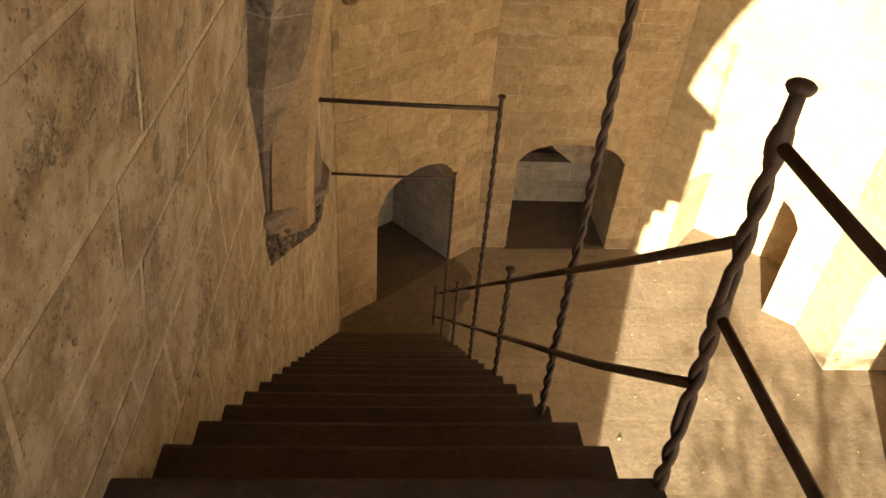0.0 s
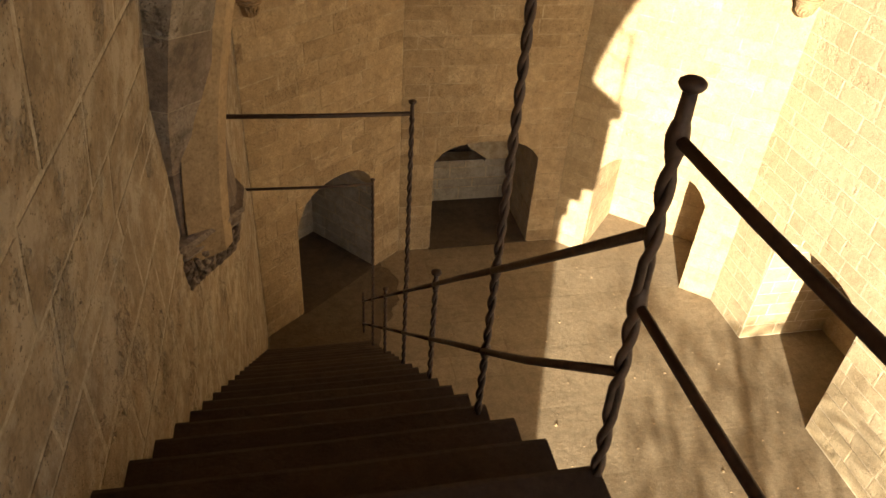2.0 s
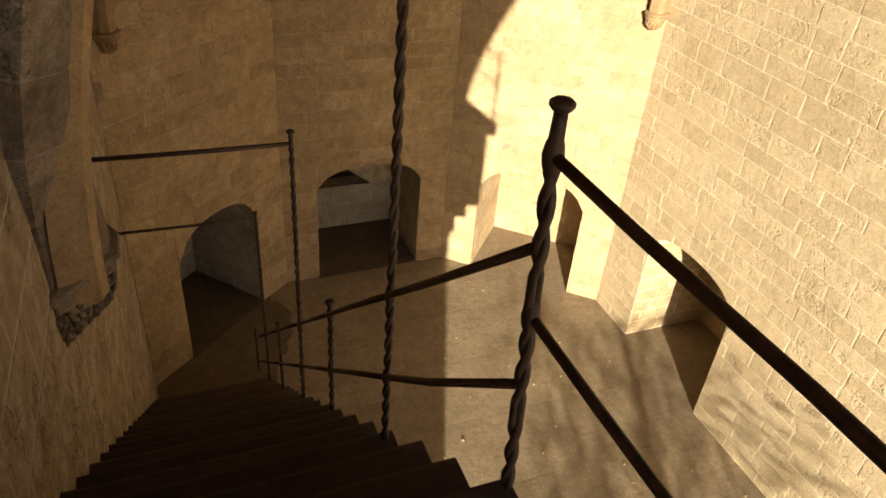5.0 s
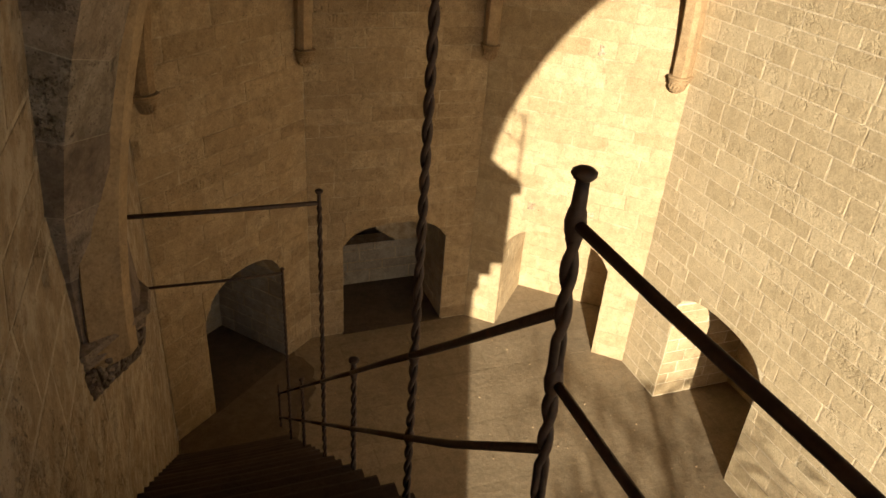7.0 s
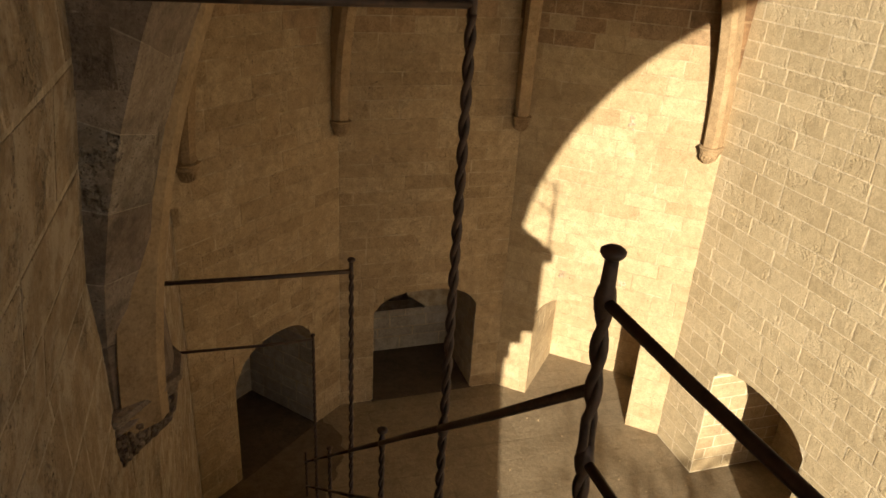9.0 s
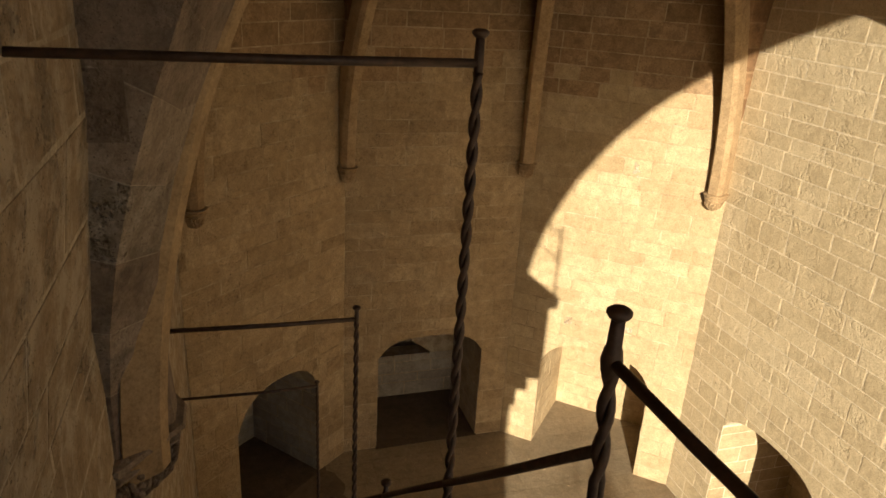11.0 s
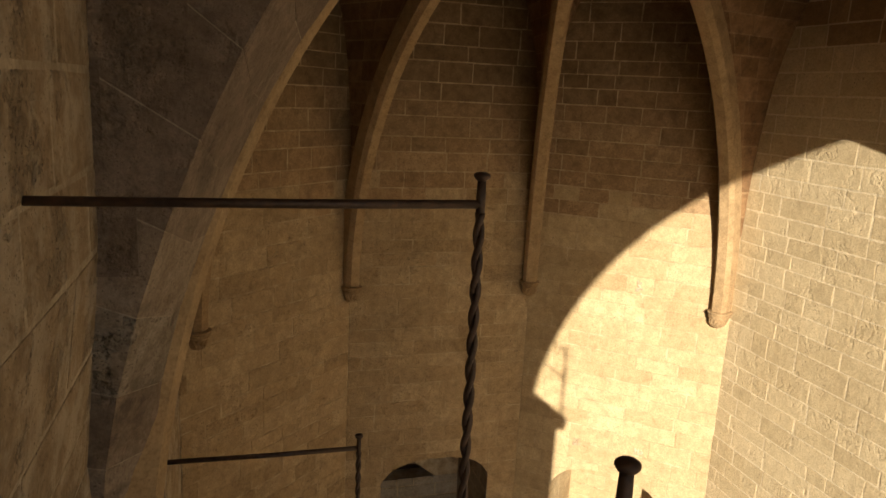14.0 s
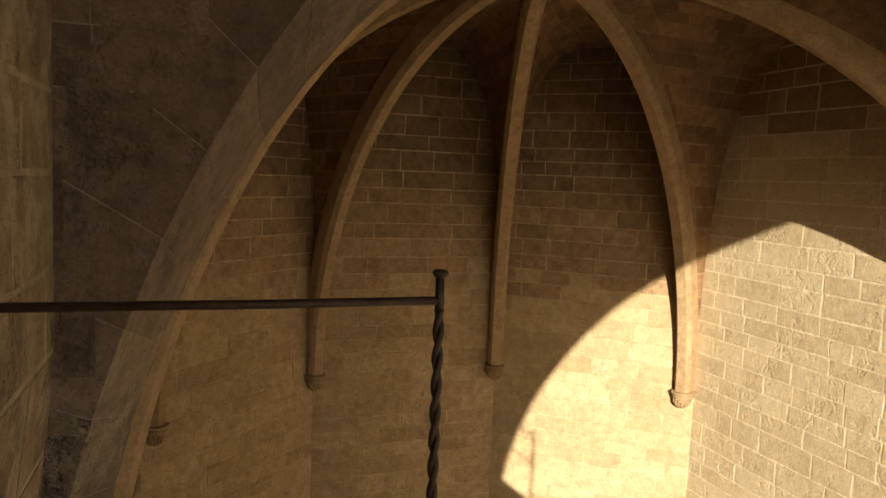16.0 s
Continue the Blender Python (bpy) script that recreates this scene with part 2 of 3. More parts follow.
def unit_stones():
    out = []
    for k in range(8):
        r = random.Random(100 + k)
        lo = [(-0.5 + r.uniform(0, 0.02), -0.5 + r.uniform(0, 0.04)), (0.5 - r.uniform(0, 0.02), -0.5 + r.uniform(0, 0.04)),
              (0.5 - r.uniform(0, 0.02), 0.5 - r.uniform(0, 0.04)), (-0.5 + r.uniform(0, 0.02), 0.5 - r.uniform(0, 0.04))]
        v = [(x, y, -0.03) for x, y in lo] + [(x, y, 0.0) for x, y in lo]
        v += [(x * (0.965 - r.uniform(0, 0.015)), y * (0.94 - r.uniform(0, 0.03)), 0.0028) for x, y in lo]
        f = [(8, 9, 10, 11)] + [(a + i, a + (i + 1) % 4, a + 4 + (i + 1) % 4, a + 4 + i) for a in (0, 4) for i in range(4)]
        out.append((v, f))
    return out


UNIT = unit_stones()
UNIT_MESH = {}


def unit_mesh(name, k, material):
    if (name, k, material.name) not in UNIT_MESH:
        me = bpy.data.meshes.new(name)
        me.from_pydata(UNIT[k][0], [], UNIT[k][1])
        me.materials.append(material)
        UNIT_MESH[name, k, material.name] = me
    return UNIT_MESH[name, k, material.name]


def lay_stones(parent, origin, u_way, v_way, length, height, material, openings=(), course=(0.19, 0.3), width=(0.28, 0.82), proud=0.0035,
               near=None, seed=1, piece="stone", gap=0.0072, most=290, relief=1.0, upper=None):
    """Courses of squared stones on a plane, cut round the openings; those in the stretch near become parts, the rest one mesh."""
    r = random.Random(seed)
    o, u_way, v_way = Vector(origin), Vector(u_way).normalized(), Vector(v_way).normalized()
    n_way = u_way.cross(v_way)
    heaps = [([], []) for _ in range(4)]
    made, v = 0, 0.0
    while v < height - 0.03:
        v1 = min(height, v + r.uniform(*course))
        if height - v1 < 0.1:
            v1 = height
        u = -r.uniform(0, width[0])
        while u < length - 0.02:
            u1 = u + r.uniform(*width)
            if length - u1 < 0.12:
                u1 = length
            a, b = max(u, 0.0), min(u1, length)
            u = u1
            if b - a < 0.03:
                continue
            pieces = [(a, b)]
            for op in openings:
                if v < op[3]:
                    cut = []
                    for x, y in pieces:
                        cut += [(x, min(y, op[0]))] if x < op[0] else []
                        cut += [(max(x, op[1]), y)] if y > op[1] else []
                        x2, y2 = max(x, op[0]), min(y, op[1])
                        if y2 - x2 > 0.02 and v1 > min(arch_top(op, x2), arch_top(op, y2)) + 0.01:
                            cut.append((x2, y2, op))
                    pieces = cut
            for p in pieces:
                lift = proud * r.uniform(0.0, 1.6)
                k = r.randrange(8)
                # higher courses get darker tones: shade under the vault, set by height
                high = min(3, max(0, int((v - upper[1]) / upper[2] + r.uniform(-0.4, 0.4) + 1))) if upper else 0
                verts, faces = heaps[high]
                if len(p) == 2:
                    w, h = p[1] - p[0] - gap, v1 - v - gap
                    if w < 0.02 or h < 0.02:
                        continue
                    c = o + u_way * (p[0] + p[1]) / 2 + v_way * (v + v1) / 2 + n_way * lift
                    m = Matrix((( *(u_way * w), 0), (*(v_way * h), 0), (*(n_way * relief), 0), (0, 0, 0, 1))).transposed()
                    m.translation = c
                    if near and made < most and near[0] <= (p[0] + p[1]) / 2 <= near[1] and near[2] <= (v + v1) / 2 <= near[3]:
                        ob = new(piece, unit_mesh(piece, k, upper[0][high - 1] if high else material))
                        ob.parent = parent
                        ob.matrix_basis = m
                        made += 1
                        continue
                    base = len(verts)
                    verts += [m @ Vector(q) for q in UNIT[k][0]]
                    faces += [tuple(base + i for i in q) for q in UNIT[k][1]]
                else:
                    x2, y2, op = p
                    us = [x2 + gap / 2 + (y2 - x2 - gap) * i / 5 for i in range(6)]
                    run = []
                    for q in us + [None]:
                        if q is not None and arch_top(op, q) + 0.012 < v1 - gap:
                            run.append(q)
                            continue
                        if len(run) > 1:
                            outline = [(q2, max(v + gap / 2, arch_top(op, q2) + 0.004)) for q2 in run] + [(run[-1], v1 - gap / 2), (run[0], v1 - gap / 2)]
                            mid = Vector((sum(q2[0] for q2 in outline) / len(outline), sum(q2[1] for q2 in outline) / len(outline)))
                            base, kk = len(verts), len(outline)
                            for d, s in ((-0.03, 1.0), (lift, 1.0), (lift + 0.005, 0.95)):
                                for q2 in outline:
                                    e = mid + (Vector(q2) - mid) * s
                                    verts.append(o + u_way * e.x + v_way * e.y + n_way * d)
                            faces.append(tuple(base + 2 * kk + i for i in range(kk)))
                            faces += [(base + t + i, base + t + (i + 1) % kk, base + t + kk + (i + 1) % kk, base + t + kk + i) for t in (0, kk) for i in range(kk)]
                        run = []
        v = v1
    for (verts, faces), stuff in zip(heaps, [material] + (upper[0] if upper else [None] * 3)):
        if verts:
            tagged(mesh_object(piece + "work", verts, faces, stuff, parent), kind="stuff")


# ---- ground ----
bm = bmesh.new()
size = 900
add_loft(bm, [[(-size, -size, FLOOR - 0.02), (size, -size, FLOOR - 0.02), (size, size, FLOOR - 0.02), (-size, size, FLOOR - 0.02)],
              [(-size, -size, FLOOR - 0.5), (size, -size, FLOOR - 0.5), (size, size, FLOOR - 0.5), (-size, size, FLOOR - 0.5)]])
ground = part("ground", bm, EARTH, None)
tagged(ground, "dry beaten earth under and around the building", "ground", kind="structure")
bm = prism([(-0.2, BACK - 0.3, FLOOR - 0.012), (9.0, BACK - 0.3, FLOOR - 0.012), (9.0, 11.5, FLOOR - 0.012), (-0.2, 11.5, FLOOR - 0.012)], (0, 0, -1), 0.3)
floor = part("floor", bm, EARTH, None)
tagged(floor, "dusty worn stone paving of the courtyard", "floor", kind="structure")

# ---- walls ----
# openings: start and end along the wall, height of the springing and of the crown over the floor
DOORS = [[(0.72, 2.34, 1.63, 2.15)], [(0.57, 2.38, 1.75, 2.11)], [(0.6, 2.43, 1.66, 2.12)], [(0.95, 2.77, 1.82, 2.16)]]
ENDS = [(CORNERS[0], CORNERS[1]), (CORNERS[1], CORNERS[2]), (CORNERS[2], CORNERS[3]), (CORNERS[3], Vector((7.27, BACK)))]
WALLS = []
for k, ((a, b), ops) in enumerate(zip(ENDS, DOORS)):
    d = (b - a).normalized()
    u_way, out = Vector((d.x, d.y, 0)), Vector((-d.y, d.x, 0))
    length = (b - a).length
    o = Vector((a.x, a.y, FLOOR - 0.1))
    pts = wall_outline(length, TOP - FLOOR + 0.1, [(p[0], p[1], p[2] + 0.1, p[3] + 0.1) for p in ops])
    bm = prism([o + u_way * u + Vector((0, 0, v)) for u, v in pts], out, WALL)
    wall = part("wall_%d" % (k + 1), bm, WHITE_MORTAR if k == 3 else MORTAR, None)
    tagged(wall, ("shaded" if k < 2 else "sunlit") + " wall of squared warm limestone blocks with an arched niche", "wall", kind="structure")
    WALLS.append((wall, a, u_way, out, length))
    # closing wall at the back of the niche
    op = ops[0]
    o2 = o + u_way * (op[0] - 0.4) + out * (WALL + 0.002)
    w = op[1] - op[0] + 0.8
    edge = [(0, 0), (w, 0), (w, 2.6), (0, 2.6)]
    if k == 1:
        # the second niche's back wall is broken away at its upper corner
        edge = [(0, 0), (w, 0), (w, 2.6), (w * 0.42, 2.6), (w * 0.53, 1.28), (w * 0.695, 0.955), (0, 0.965)]
    bm = prism([o2 + u_way * p + Vector((0, 0, q)) for p, q in edge], out, 0.4)
    # added box behind the gap: wall, lid and sides shut out light
    if k == 1:
        o3 = o2 + out * 0.75
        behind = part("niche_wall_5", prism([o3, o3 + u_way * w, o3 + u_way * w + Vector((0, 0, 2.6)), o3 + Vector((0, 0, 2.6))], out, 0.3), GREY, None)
        tagged(behind, "added dark wall closing the void behind the broken niche back", "wall", kind="structure")
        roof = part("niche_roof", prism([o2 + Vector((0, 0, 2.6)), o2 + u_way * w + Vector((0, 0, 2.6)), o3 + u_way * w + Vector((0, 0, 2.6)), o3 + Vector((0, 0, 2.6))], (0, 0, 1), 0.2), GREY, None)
        tagged(roof, "unseen lid keeping light out of the void behind the niche", "wall", kind="structure")
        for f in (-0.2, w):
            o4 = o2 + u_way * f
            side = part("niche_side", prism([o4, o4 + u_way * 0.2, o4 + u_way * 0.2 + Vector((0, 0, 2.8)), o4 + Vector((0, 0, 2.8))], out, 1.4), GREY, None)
            tagged(side, "unseen side keeping light out of the void behind the niche", "wall", kind="structure")
    back = part("niche_wall_%d" % (k + 1), bm, MORTAR, None)
    tagged(back, "shaded back wall of an arched stone niche", "wall", kind="structure")
    WALLS[-1] += (back, op)

# dark sheets on the floors of the two shaded niches, their shade put into colour
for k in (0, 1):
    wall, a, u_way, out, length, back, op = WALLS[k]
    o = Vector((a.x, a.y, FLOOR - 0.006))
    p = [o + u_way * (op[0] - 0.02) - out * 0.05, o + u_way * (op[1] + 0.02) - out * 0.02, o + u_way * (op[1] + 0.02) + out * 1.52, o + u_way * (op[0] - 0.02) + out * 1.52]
    tagged(part("niche_floor_%d" % (k + 1), prism(p, (0, 0, 1), 0.014), NICHE_SHADE, None), "dark sheet on the floor of an arched niche, its shade as colour", "floor", kind="structure")

# darker patch from the stair foot to the first niche: shade painted over the paving
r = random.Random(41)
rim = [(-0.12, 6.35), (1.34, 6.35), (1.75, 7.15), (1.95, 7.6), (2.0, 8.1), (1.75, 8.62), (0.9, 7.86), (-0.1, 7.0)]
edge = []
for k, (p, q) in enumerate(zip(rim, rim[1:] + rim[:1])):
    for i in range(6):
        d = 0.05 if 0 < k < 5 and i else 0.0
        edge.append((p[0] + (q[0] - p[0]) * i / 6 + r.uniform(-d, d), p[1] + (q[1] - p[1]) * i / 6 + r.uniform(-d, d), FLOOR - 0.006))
tagged(part("trodden_floor", prism(edge, (0, 0, 1), 0.0095), FOOT_SHADE, None), "darker patch over the paving at the stair foot, shade as colour", "floor", kind="structure")

# left wall: upright below, a slight batter beside the landing, upright above
PROFILE = [(FLOOR - 0.1, -0.14), (0.1, -0.14), (1.2, 0.0), (TOP, 0.02)]
bm = bmesh.new()
add_loft(bm, [[(x, y, z) for z, x in PROFILE] + [(-1.2, y, TOP), (-1.2, y, FLOOR - 0.1)] for y in (BACK, CORNERS[0].y)])
wall_left = part("wall_left", bm, CHALK, None)
tagged(wall_left, "pitted warm limestone wall with pale mortar joints beside the stairs", "wall", kind="structure")


# ---- arches and vault ----
def half_arc(cx, cz, r, z0, x_mid=3.55, n=24):
    a0, a1 = math.asin((z0 - cz) / r), math.acos((cx - x_mid) / r)
    return [(cx - r * math.cos(a0 + (a1 - a0) * i / n), cz + r * math.sin(a0 + (a1 - a0) * i / n)) for i in range(n + 1)]


ARCH_N = 17
F_ARC = half_arc(5.78, -0.65, 5.845, -0.75, n=ARCH_N)
S_ARC = half_arc(4.62, -0.23, 4.5, -0.75, n=ARCH_N)
I_ARC = half_arc(4.62, -0.23, 4.42, -0.75, n=ARCH_N)
E_ARC = half_arc(5.78, -0.65, 7.3, -0.75, n=ARCH_N)
V_ARC = half_arc(5.78, -0.65, 6.42, -0.75, n=ARCH_N)
arch = new("transverse_arch")
tagged(arch, "grey limestone pointed arch with chamfered edge rising from the wall", "arch", kind="structure")


def arch_section(i, f, s, e, back=0.0):
    (fx, fz), (sx, sz), (ix, iz), (ex, ez) = f[i], s[i], I_ARC[i], e[i]
    w = min(1.0, max(0.0, (1.1 - fz) / 1.5))   # the springers narrow towards the corbel
    front = 1.98 + 0.36 * w
    fx, ix = fx - 0.06 * w - back, ix - 0.08 * w - back
    return [(min(ex, fx - 0.05), front, ez), (fx, front, fz), (sx - back, 2.34 + 0.3 * w, sz), (ix, 2.76 + 0.08 * w, iz), (fx, 3.08, fz), (min(ex, fx - 0.05), 3.08, ez)]


def lerp_section(a, b, t):
    return [tuple(p + (q - p) * t for p, q in zip(v, w)) for v, w in zip(a, b)]


for mirror in (False, True):
    for i in range(ARCH_N):
        a, b = arch_section(i, F_ARC, S_ARC, V_ARC), arch_section(i + 1, F_ARC, S_ARC, V_ARC)
        loops = [lerp_section(a, b, 0.009), lerp_section(a, b, 0.5), lerp_section(a, b, 0.991)]
        loops = [[(x, y - (0.005 if k < 2 else 0), z) for k, (x, y, z) in enumerate(p)] for p in loops]
        if mirror:
            loops = [[(7.32 - x, y, z) for x, y, z in p] for p in loops]
        bm = bmesh.new()
        add_loft(bm, loops)
        part("voussoir", bm, WORN if i == 3 else GREY, arch)
    bm = bmesh.new()
    loops = [arch_section(i, F_ARC, S_ARC, E_ARC, 0.0012) for i in range(ARCH_N + 1)]
    loops = [[(x, y, z + 0.003) for x, y, z in p] for p in loops]
    if mirror:
        loops = [[(7.32 - x, y, z) for x, y, z in p] for p in loops]
    add_loft(bm, loops)
    part("arch_core", bm, PALE, arch, "pale mortar in the joints")
    r = random.Random(61 + mirror)
    z = -0.6
    while z < 3.4:
        z1, x = z + r.uniform(0.24, 0.34), -0.25
        while x < 2.4:
            x1 = x + r.uniform(0.25, 0.5)
            if min(math.hypot(5.78 - u, -0.65 - v) for u in (x, x1) for v in (z, z1)) > 5.83 and math.hypot(5.78 - x, z1 + 0.65) < 7.2:
                lo = [(x + 0.004, z + 0.004), (x1 - 0.004, z + 0.004), (x1 - 0.004, z1 - 0.004), (x + 0.004, z1 - 0.004)]
                if mirror:
                    lo = [(7.32 - u, v) for u, v in lo]
                part("spandrel_stone", prism([(u, 1.99, v) for u, v in lo], (0, -1, 0), 0.016), GREY, arch)
            x = x1
        z = z1

# the bay over the landing: pointed barrel
ceiling = new("ceiling")
tagged(ceiling, "shaded stone rib vault and barrel over the courtyard", "ceiling", kind="structure")
inner = half_arc(5.78, -0.65, 6.75, 2.3, n=16)
inner = inner + [(7.1 - x, z) for x, z in inner[::-1][1:]]
outer = [(x, z + 0.5) for x, z in inner]
bm = bmesh.new()
add_loft(bm, [[(x, y, z) for x, z in inner] + [(x, y, z) for x, z in outer[::-1]] for y in (BACK - 0.6, 2.05)])
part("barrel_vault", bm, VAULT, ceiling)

# rib feet round the apse
FEET = [Vector((0.02, 2.55)), Vector((0.1, 7.1)), Vector((2.12, 8.79)), Vector((4.91, 8.83)), Vector((7.0, 7.0)), Vector((7.4, 2.4))]
WALLTOP = [(Vector((-0.02, 2.55)), Vector((-0.02, 6.98)))] + [(CORNERS[i], CORNERS[i + 1]) for i in range(3)] + [(CORNERS[3], Vector((7.22, 2.5)))]
RISE = KEY.z - SPRING
WEB_N = 22


def rib_point(foot, phi):
    p = foot.lerp(KEY.xy, 1 - max(0.0, math.cos(phi)) ** 1.04)
    return Vector((p.x, p.y, SPRING + RISE * math.sin(phi)))


def web_edge(corner, middle, phi):
    s = 1 - (1 - min(1.0, math.sin(phi)) ** 3) ** (1 / 3)
    p = corner.lerp(middle, s)
    return Vector((p.x, p.y, SPRING + RISE * math.sin(phi)))


for k, (a, b) in enumerate(WALLTOP):
    mid = (a + b) / 2
    for foot, corner in ((FEET[k], a), (FEET[k + 1], b)):
        bm = bmesh.new()
        rows = []
        for i in range(WEB_N + 1):
            phi = math.pi / 2 * i / WEB_N
            r, e = rib_point(foot, phi), web_edge(corner, mid, phi)
            out = (e.xy - KEY.xy).normalized() * 0.05
            e += Vector((out.x, out.y, 0))
            rows.append([r.lerp(e, j / 6) + Vector((0, 0, 0.03)) for j in range(7)])
        add_loft(bm, [row + [p + Vector((0, 0, 0.3)) for p in row[::-1]] for row in rows])
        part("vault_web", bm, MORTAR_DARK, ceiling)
        r2 = random.Random(int(foot.x * 50) + k)
        verts, faces = [], []
        for i in range(WEB_N):
            lo, hi = rows[i], rows[i + 1]
            span = max((hi[0] - hi[-1]).length, 0.05)
            count = max(1, round(span / 0.42))
            cuts = [0.0] + sorted(min(0.98, max(0.02, (c + r2.uniform(-0.2, 0.2)) / count)) for c in range(1, count)) + [1.0]
            for c0, c1 in zip(cuts, cuts[1:]):
                base = len(verts)
                g = 0.006 / span
                drop = Vector((0, 0, -0.006 - r2.uniform(0, 0.006)))
                inward = Vector((KEY.x - lo[3].x, KEY.y - lo[3].y, 0)).normalized() * 0.006
                for row, f in ((lo, 0.04), (hi, -0.04)):
                    other = hi if row is lo else lo
                    for c in (c0 + g, (c0 + c1) / 2, c1 - g):
                        p = row[0].lerp(row[-1], c)
                        verts.append(p.lerp(other[0].lerp(other[-1], c), abs(f)) + drop + inward)
                faces += [(base, base + 1, base + 4, base + 3), (base + 1, base + 2, base + 5, base + 4)]
        mesh_object("web_stones", verts, faces, VAULT, ceiling)
RIBS = []
for foot in FEET:
    bm = bmesh.new()
    way = (KEY.xy - foot).normalized()
    side = Vector((-way.y, way.x, 0))
    loops = []
    for i in range(33):
        phi = math.pi / 2 * i / 32
        p = rib_point(foot, phi)
        q = rib_point(foot, phi + 0.01)
        t = (q - p).normalized()
        inw = t.cross(side).normalized()
        if inw.z > 0 or (abs(inw.z) < 1e-6 and inw.xy.dot(way) < 0):
            inw = -inw
        loops.append([p + side * s * 0.085 + inw * d for s, d in ((-1.3, -0.22), (-1.3, 0.0), (-0.75, 0.075), (0.75, 0.075), (1.3, 0.0), (1.3, -0.22))])
    add_loft(bm, loops)
    rib = part("rib", bm, RIB, ceiling, "paler chamfered rib")
for mirror in (False, True):
    bm = bmesh.new()
    rows = []
    for i in range(WEB_N + 1):
        p = rib_point(FEET[5 if mirror else 0], math.pi / 2 * i / WEB_N)
        ang = radians(68.5) * i / WEB_N
        x, z = 5.78 - 5.89 * math.cos(ang), -0.65 + 5.85 * math.sin(ang)
        e = Vector((7.32 - x if mirror else x, 3.05, z))
        rows.append([(p + Vector((0, 0, 0.02))).lerp(e, j / 4) for j in range(5)])
    add_loft(bm, [row + [q + Vector((0, 0, 0.3)) for q in row[::-1]] for row in rows])
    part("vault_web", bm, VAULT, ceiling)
bm = bmesh.new()
add_loft(bm, [[(KEY.x + r * math.cos(a * math.pi / 6), KEY.y + r * math.sin(a * math.pi / 6), z + 0.02) for a in range(12)] for r, z in ((0.05, 3.74), (0.2, 3.76), (0.26, 3.84), (0.26, 4.2))])
part("keystone", bm, STONE, ceiling)
bm = prism([(-1.2, BACK - 0.6, 5.25), (9.2, BACK - 0.6, 5.25), (9.2, 11, 5.25), (-1.2, 11, 5.25)], (0, 0, 1), 0.3)
part("roof_slab", bm, VAULT, ceiling)

# front wall with the open pointed arch through which the sun comes
arc = half_arc(4.1, 0.3, 4.27, 0.31, 3.82, n=20)
arc = arc + [(7.64 - x, z) for x, z in arc[::-1][1:]]
out = [(-1.2, FLOOR - 0.1), (arc[0][0], FLOOR - 0.1)] + arc + [(arc[-1][0], FLOOR - 0.1), (9.2, FLOOR - 0.1), (9.2, 5.6), (-1.2, 5.6)]
bm = prism([(x, BACK, z) for x, z in out], (0, -1, 0), 0.6)
tagged(part("wall_front", bm, STONE, None), "limestone front wall with a wide open pointed arch", "wall", kind="structure")

# ---- stairs ----
stairs = new("staircase")
tagged(stairs, "steep flight of dark worn stone steps along the wall", "stairs", kind="structure")
N_STEPS = 19
under = [(-2.25, -0.2), (-1.95, -0.2), (-1.95, -1.65), (-1.35, -1.65), (-1.35, -2.08), (-0.87, -2.08), (-0.87, -2.55), (-0.2, -2.55), (-0.2, FLOOR - 0.05), (Y0 + TREAD * 20 - 0.03, FLOOR - 0.05)]
prof = list(under)
for i in range(N_STEPS, -1, -1):
    y = Y0 + TREAD * i - 0.03
    prof += [(y, -RISER * (i + 1)), (y, -RISER * i - 0.16)]
prof += [(-2.25, -0.16)]
bm = prism([(XL - 0.05, y, z) for y, z in prof], (1, 0, 0), XR - XL + 0.02)
part("stair_core", bm, ROUGH, stairs)


def slab(x0, x1, y0, y1, z0, z1, seed, worn=0.012):
    """A stone slab with a worn, uneven front nosing."""
    r = random.Random(seed)
    bm = bmesh.new()
    n = 9
    loops = []
    for i in range(n):
        f = i / (n - 1)
        x = x0 + (x1 - x0) * f
        dip = worn * math.exp(-((f - 0.5) / 0.28) ** 2) + r.uniform(0, 0.003)
        e = r.uniform(0, 0.006)
        loops.append([(x, y0, z0), (x, y0, z1 - dip * 0.3), (x, y1 - 0.03 - e, z1 - dip), (x, y1 - 0.01 - e, z1 - 0.008 - dip), (x, y1 - e, z1 - 0.03 - dip), (x, y1 - 0.004 - e, z0)])
    add_loft(bm, loops)
    return bm


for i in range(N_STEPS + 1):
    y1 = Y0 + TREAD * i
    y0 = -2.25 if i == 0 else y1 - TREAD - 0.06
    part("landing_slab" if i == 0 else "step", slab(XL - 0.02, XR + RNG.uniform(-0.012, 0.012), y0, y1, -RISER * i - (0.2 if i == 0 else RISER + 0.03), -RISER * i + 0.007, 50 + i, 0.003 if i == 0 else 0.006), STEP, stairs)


# ---- railing ----
def base_z(y):
    return 0.0 if y <= Y0 else max(FLOOR, -RISER * math.ceil((y - Y0) / TREAD))


